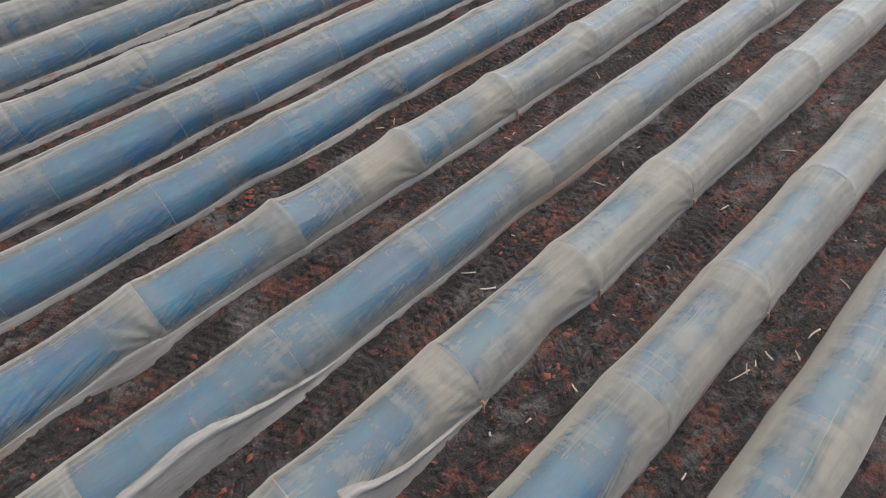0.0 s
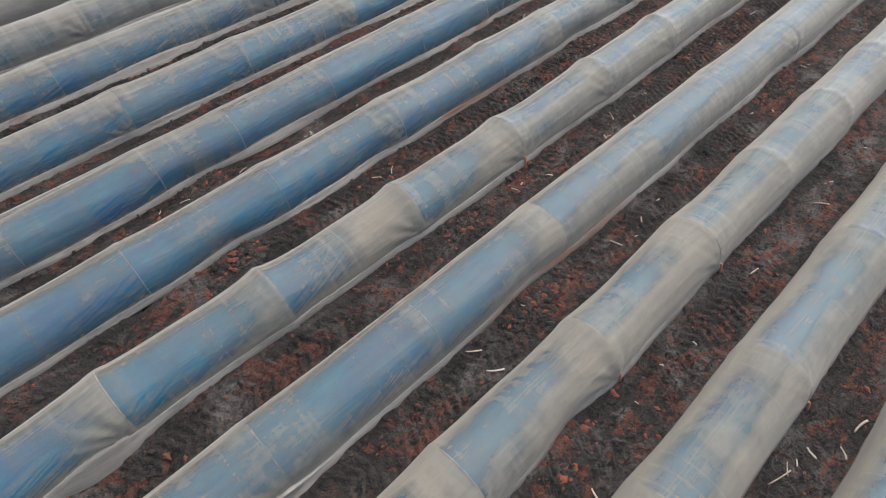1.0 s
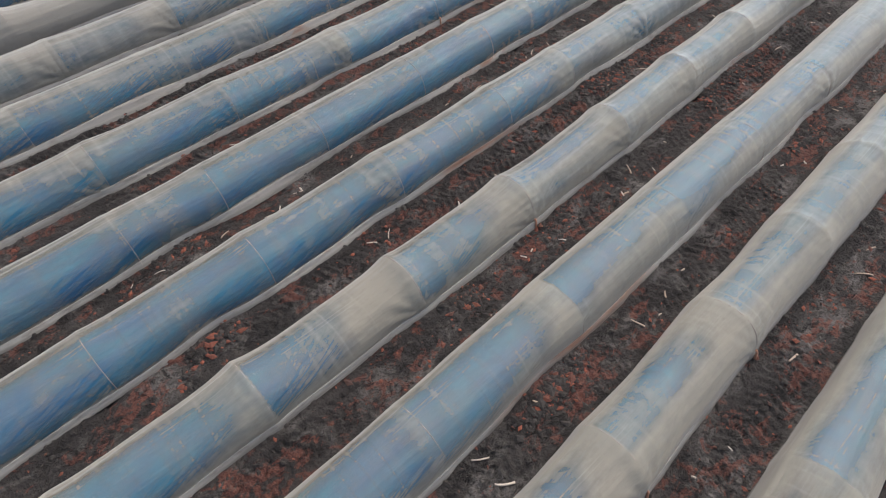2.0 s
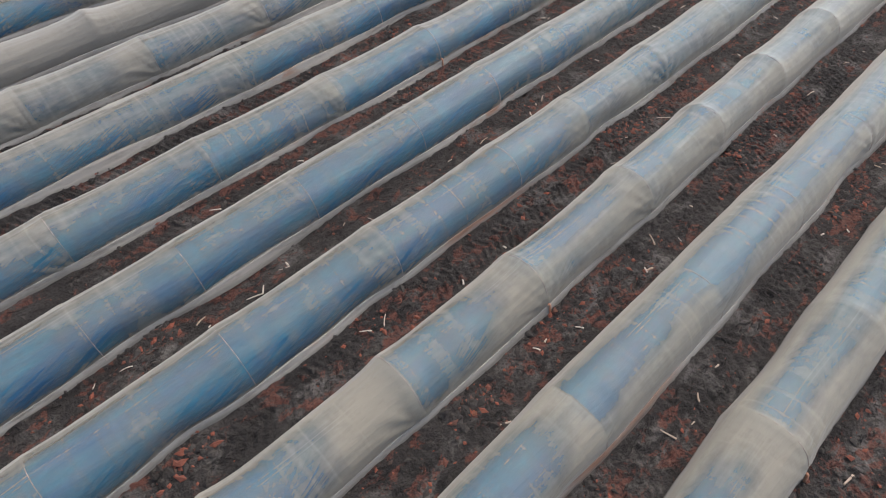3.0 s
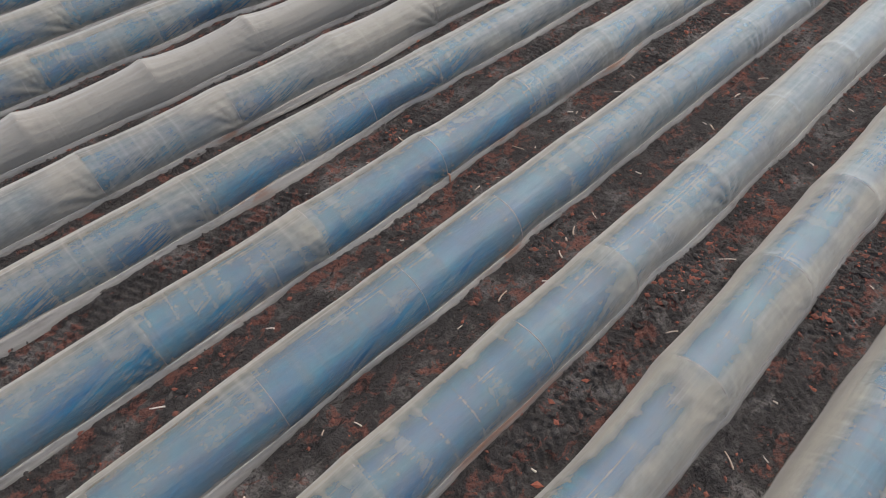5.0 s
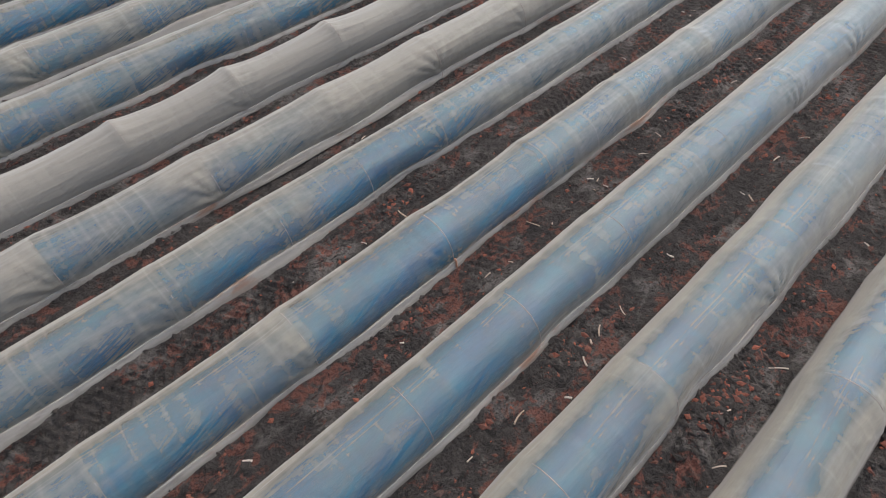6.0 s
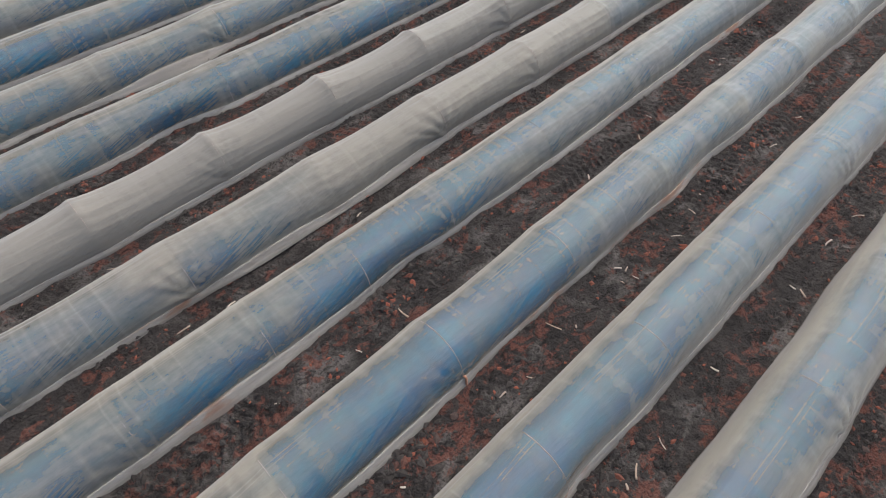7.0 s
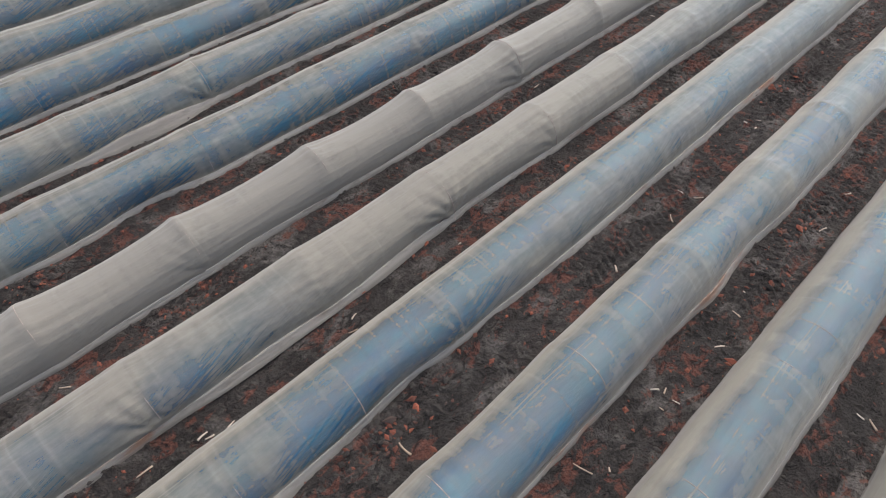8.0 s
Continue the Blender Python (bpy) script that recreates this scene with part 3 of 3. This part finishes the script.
    yield Tunnel(8, 0.49, 0.59, 1.1, 0.06, 0.10, [(2.32, 0.3, 0.4, 0.0, 0.09), (4.55, 0.3, 0.4, 0.0, 0.10), (6.78, 0.3, 0.4, 0.0, 0.09), (8.90, 0.3, 0.4, 0.0, 0.09), (11.12, 0.3, 0.4, 0.0, 0.09), (13.27, 0.3, 0.4, 0.0, 0.08), (15.52, 0.3, 0.4, 0.0, 0.08)],
                 soil=0.8, rise=0.055)
    yield Tunnel(9, 0.49, 0.60, 0.26, 0.10, 0.07, [(3.0, 0.2, 0.4, 0.0, 0.05), (5.34, 0.6, 0.5, 0.0, 0.05), (7.64, 0.15, 0.3, 0.0, 0.04), (10.0, 0.1, 0.4, 0.0, 0.03)], tucks=[(8.9, 0.22, 0.5)], ties=[(5.34, 0.9)])
    yield Tunnel(10, 0.49, 0.58, 0.38, 0.14, 0.08, [(4.2, 0.3, 0.5, 0.0, 0.06), (6.58, 0.35, 0.6, -0.05, 0.05), (8.71, 0.2, 0.3, 0.0, 0.05), (11.01, 0.3, 0.6, 0.0, 0.05)], flaps=[(9.8, 0.12, 1.0)], ties=[(6.58, 1.2), (11.01, 1.1)], rise=0.01)
    yield Tunnel(11, 0.49, 0.58, 0.24, 0.14, 0.07, [(8.6, 0.3, 0.3, 0.0, 0.03), (11.0, 0.2, 0.3, 0.0, 0.03), (13.44, 0.3, 0.3, 0.0, 0.03)])
    yield Tunnel(12, 0.49, 0.58, 0.40, 0.10, 0.10, [(2.0, 0.3, 0.4, 0.0, 0.05)], ties=[(2.0, 0.5)])
    for row, first in ((13, 1.2), (14, 0.4), (15, 0.9)):
        yield Tunnel(row, 0.49, 0.58, 0.40, 0.08, 0.10, [(first, 0.3, 0.4, 0.0, 0.05)], far=True)


# ---------------------------------------------------------------- ground
def furrow_mid(k):
    """Furrow k lies between tunnels k - 1 and k."""
    return (ROWS[k - 1] + ROWS[k]) / 2


# hollows beside the feet of the tunnels: x, y
HOLLOWS = [(7.37, 4.0), (8.92, 11.33), (2.85, 0.62), (6.77, 5.71), (9.53, 8.04), (9.52, 11.72), (0.19, 6.37), (10.8, 4.6)]


def ground_height(X, Y):
    """Wheel-rutted soil: lug prints of tractor tyres, crumbs and small hollows."""
    z = 0.022 * wave(X * 0.8, Y * 1.2, 11, 3) + 0.022 * wave(X * 4.5, Y * 5, 12, 3) + 0.012 * wave(X * 11, Y * 12, 13, 2)
    for k in range(-1, 16):
        here = np.abs(Y - furrow_mid(k)) < 0.42
        if not here.any():
            continue
        x, y = X[here], Y[here]
        d = y - furrow_mid(k) - 0.05 * wave(x * 0.2, k + 0 * x, 15, 2)
        strip = np.clip((0.27 - np.abs(d)) / 0.06, 0, 1)
        lug = np.sin(2 * np.pi * (x + np.abs(d) * 0.50) / 0.135 + 1.9 * np.sign(d) + 0.5 * wave(x * 2, y * 2, 16, 2))
        worn = np.clip(0.45 + 1.1 * wave(x * 0.35, k + 0 * x, 14, 2) + 0.5 * wave(x * 1.7, y * 2.0, 17, 2), 0, 1)
        z[here] += strip * worn * {6: 0.020, 5: 0.016, 2: 0.017, 3: 0.017}.get(k, 0.014) * np.clip(lug * 2.4 - 0.4, -1, 1) - 0.03 * strip
    for hx, hy in HOLLOWS:
        z = z - 0.12 * np.exp(-((X - hx) / 0.15) ** 2 - ((Y - hy) / 0.09) ** 2)
    return z - 0.012


def build_ground():
    xs = np.concatenate([[-2000, -200, -40, -12], np.arange(WEST, -4, 0.08), np.arange(-4, 20, 0.026), np.arange(20, EAST, 0.08), [36, 70, 300, 2000]])
    ys = [-2000, -200, -40, -12, -6, -4.2]
    for k in range(-1, 16):
        a, b = ROWS[k - 1], ROWS[k]
        ys += [a, a + 0.25] + list(np.arange(a + 0.42, b - 0.42, 0.034)) + [b - 0.25]
    ys += [ROWS[15], 30, 34, 50, 120, 400, 2000]
    X, Y = np.meshgrid(xs, np.array(ys), indexing="ij")
    Z = ground_height(X, Y)
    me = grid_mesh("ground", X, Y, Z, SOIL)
    tagged(new("ground", me), "dark damp loam with brick-red patches and tyre prints", "ground", kind="structure")


# heaps of clods where the hem was dug in: middle x, y, spread along x and y, number
HEAPS = [(1.67, 6.22, 0.16, 0.06, 14), (2.05, 7.95, 0.16, 0.05, 12), (4.32, 2.74, 0.26, 0.06, 26), (3.09, 1.08, 0.12, 0.06, 9), (2.59, 1.0, 0.10, 0.06, 8),
         (11.0, 2.68, 0.30, 0.06, 22), (11.0, 4.47, 0.24, 0.08, 18), (7.43, -0.68, 0.20, 0.06, 8), (10.0, 6.16, 0.28, 0.08, 26), (9.2, 7.88, 0.18, 0.08, 26),
         (12.0, 4.52, 0.3, 0.08, 12), (4.38, 4.42, 0.25, 0.07, 14), (15.7, 9.6, 0.28, 0.08, 20), (8.1, 9.66, 0.2, 0.07, 12), (9.2, 11.38, 0.22, 0.08, 14)]
HEAPS += [(16.4, 7.86, 0.3, 0.08, 12), (10.76, 6.15, 0.2, 0.06, 10), (14.66, 14.62, 0.14, 0.05, 10), (18.74, 11.42, 0.25, 0.07, 12), (8.28, 14.6, 0.35, 0.08, 10),
          (7.06, 16.5, 0.25, 0.07, 10), (13.88, 16.55, 0.3, 0.08, 8), (13.9, 12.85, 0.3, 0.1, 8), (6.0, 4.35, 0.5, 0.2, 10), (12.9, 9.4, 0.9, 0.25, 12)]


def clod_mesh(seed):
    rng = random.Random(seed)
    bm = bmesh.new()
    bmesh.ops.create_icosphere(bm, subdivisions=1, radius=1)
    off = Vector((rng.random() * 50, rng.random() * 50, rng.random() * 50))
    for v in bm.verts:
        p = v.co.copy()
        v.co *= 1 + 0.6 * noise.noise(p * 1.4 + off) + rng.uniform(-0.28, 0.22)
        v.co.z *= 0.7
    me = bpy.data.meshes.new("clod")
    bm.to_mesh(me)
    bm.free()
    me.materials.append(CLOD)
    return me


def surface(x, y):
    return float(ground_height(np.array([[x]]), np.array([[y]]))[0, 0])


def build_clods():
    """The larger red clods of each heap."""
    rng = random.Random(5)
    meshes = [clod_mesh(s) for s in range(9)]
    for hx, hy, sx, sy, n in HEAPS:
        for _ in range(round(0.78 * n)):
            x, y = rng.gauss(hx, 0.85 * sx), rng.gauss(hy - 0.04, 1.2 * sy)
            r = min(0.048, max(0.012, rng.lognormvariate(-3.9, 0.42)))
            ob = tagged(new("clod", rng.choice(meshes)), "brick-red crumbly soil clod lying in the furrow", "clod", "clods in the furrows")
            ob.location = (x, y, surface(x, y) + r * 0.35)
            ob.rotation_euler = (rng.random() * 0.6, rng.random() * 0.6, rng.random() * 6.28)
            ob.scale = (r, r * rng.uniform(0.5, 1.0), r * rng.uniform(0.5, 0.9))


def build_crumbs():
    """Small crumbs of dark and red soil all along the furrows, too many to count."""
    rng = np.random.default_rng(8)
    shapes = []
    for s in range(4):
        v = np.array([(1, 0, 0), (-1, 0, 0), (0, 1, 0), (0, -1, 0), (0, 0, 0.8), (0, 0, -0.8)], float)
        shapes.append(v * rng.uniform(0.55, 1.25, (6, 1)))
    faces = np.array([(0, 2, 4), (2, 1, 4), (1, 3, 4), (3, 0, 4), (2, 0, 5), (1, 2, 5), (3, 1, 5), (0, 3, 5)])
    verts, tris, base = [], [], 0
    for k in range(-1, 13):
        n = 2800
        x = rng.uniform(max(WEST, 0.45 * ROWS[k] - 6), min(EAST, 0.9 * ROWS[k] + 17), n)
        half = (ROWS[k] - ROWS[k - 1]) / 2 - 0.46
        y = furrow_mid(k) + rng.uniform(-1, 1, n) * half
        dense = wave(x * 0.9, y * 1.5, 33, 3)
        keep = dense > rng.uniform(-0.5, 0.6, n)
        x, y = x[keep], y[keep]
        sown = len(x)
        for hx, hy, sx, sy, many in HEAPS:
            if abs(hy - furrow_mid(k)) < 0.9:
                x = np.concatenate([x, rng.normal(hx, sx * 1.2, many * 11)])
                y = np.concatenate([y, rng.normal(hy - 0.05, sy * 1.3, many * 11)])
        r = np.clip(rng.lognormal(-4.05, 0.5, len(x)), 0.007, 0.045)
        r[sown:] *= 1.25
        z = ground_height(x[:, None], y[:, None])[:, 0]
        a = rng.uniform(0, 6.28, len(x))
        for q in range(len(x)):
            v = shapes[q % 4] * r[q]
            ca, sa = math.cos(a[q]), math.sin(a[q])
            verts.append(np.stack([x[q] + 1.7 * v[:, 0] * ca - v[:, 1] * sa, y[q] + 1.7 * v[:, 0] * sa + v[:, 1] * ca, z[q] + v[:, 2] * 0.6 + r[q] * 0.22], -1))
            tris.append(faces + base)
            base += 6
    me = bpy.data.meshes.new("soil_crumbs")
    me.from_pydata(np.concatenate(verts).tolist(), [], np.concatenate(tris).tolist())
    me.materials.append(CRUMB)
    tagged(new("soil_crumbs", me), "dark and brick-red soil crumbs strewn along the furrows", "soil crumbs", kind="stuff")


def plan_stalks():
    """Furrow, then the dry stalks lying in it: x, y, length, turn in degrees."""
    yield -1, [(4.81, -0.91, 0.14, 67), (5.06, -1.16, 0.17, 39), (6.66, -1.11, 0.19, 59), (4.29, -0.78, 0.34, 162), (4.44, -0.80, 0.17, 28), (5.52, -1.17, 0.24, 169)]
    yield 0, [(6.81, 0.83, 0.20, 170), (8.83, 0.74, 0.25, 126), (9.38, 0.86, 0.19, 158), (2.64, 0.56, 0.15, 60)]
    yield 1, [(5.80, 2.52, 0.20, 98), (2.96, 2.35, 0.23, 142), (2.96, 2.73, 0.22, 148), (12.31, 2.63, 0.11, 102), (6.46, 2.52, 0.13, 36)]
    yield 2, [(8.20, 4.33, 0.21, 56), (8.52, 4.05, 0.09, 58), (14.92, 4.25, 0.16, 157), (13.40, 4.29, 0.19, 169), (7.69, 4.05, 0.16, 166), (4.52, 3.93, 0.14, 150)]
    yield 3, [(9.84, 5.99, 0.22, 152), (10.84, 5.82, 0.24, 132), (4.14, 6.09, 0.16, 145), (4.43, 6.03, 0.19, 45), (9.19, 5.70, 0.16, 142)]
    yield 4, [(8.04, 7.63, 0.22, 10), (9.68, 7.69, 0.18, 33), (2.64, 7.73, 0.17, 19), (3.38, 7.58, 0.24, 159), (3.53, 7.59, 0.15, 53), (3.96, 7.72, 0.17, 157), (1.60, 7.76, 0.16, 163), (1.20, 7.81, 0.08, 46), (15.29, 7.58, 0.21, 147), (14.46, 7.66, 0.16, 173), (13.32, 7.51, 0.14, 53), (9.20, 7.55, 0.16, 55), (10.16, 7.67, 0.16, 60), (8.64, 7.38, 0.09, 121), (7.27, 7.69, 0.09, 0)]
    yield 5, [(10.49, 9.53, 0.23, 102), (3.84, 9.43, 0.18, 147), (11.96, 9.42, 0.10, 16), (13.62, 9.38, 0.13, 80), (16.99, 9.30, 0.13, 153), (10.69, 9.32, 0.06, 41), (13.00, 9.27, 0.16, 142), (15.94, 9.24, 0.15, 162), (11.72, 9.32, 0.06, 98)]
    yield 6, [(9.22, 11.07, 0.20, 93), (13.10, 10.95, 0.16, 40), (15.18, 10.88, 0.15, 135), (14.50, 10.93, 0.20, 39)]
    yield 7, [(6.96, 12.88, 0.19, 179), (7.63, 12.81, 0.14, 11), (7.94, 12.70, 0.12, 20), (9.77, 12.73, 0.13, 162), (18.93, 12.75, 0.22, 152)]
    yield 8, [(6.72, 14.53, 0.15, 141), (15.68, 14.62, 0.16, 8), (19.53, 14.57, 0.12, 97)]


def build_stalks():
    rng = random.Random(12)
    for k, rows in plan_stalks():
        bits = list(rows)
        for _ in range(7):
            bits.append((rng.uniform(0.5 * ROWS[k] - 2, 0.9 * ROWS[k] + 12), furrow_mid(k) + rng.uniform(-0.25, 0.25), rng.uniform(0.05, 0.12), rng.uniform(0, 180)))
        for x, y, length, turn in bits:
            bow = rng.uniform(-0.06, 0.06) * length
            pts = [((u - 0.5) * length, bow * 4 * u * (1 - u), 0.004 * math.sin(5 * u)) for u in (i / 6 for i in range(7))]
            thick = rng.uniform(0.006, 0.012)
            me = tube_mesh("dry_stalk", pts, lambda u: thick * (1.0 - 0.35 * u), STALK, 6)
            me.transform(Matrix.Diagonal((1, 1.35, 0.7, 1)))
            ob = tagged(new("dry_stalk", me), "bleached broken plant stalk lying on dark soil", "stalk", "dry stalks in the furrows")
            c, s = math.cos(radians(turn)), math.sin(radians(turn))
            za, zb = surface(x - c * length / 2, y - s * length / 2), surface(x + c * length / 2, y + s * length / 2)
            tilt = math.atan2(zb - za, length)
            ob.location = (x, y, max((za + zb) / 2, surface(x, y)) + 0.009)
            ob.rotation_euler = (0, -tilt, radians(turn))


build_ground()
for row in plan_tunnels():
    build_tunnel(row)
build_clods()
build_stalks()
build_crumbs()
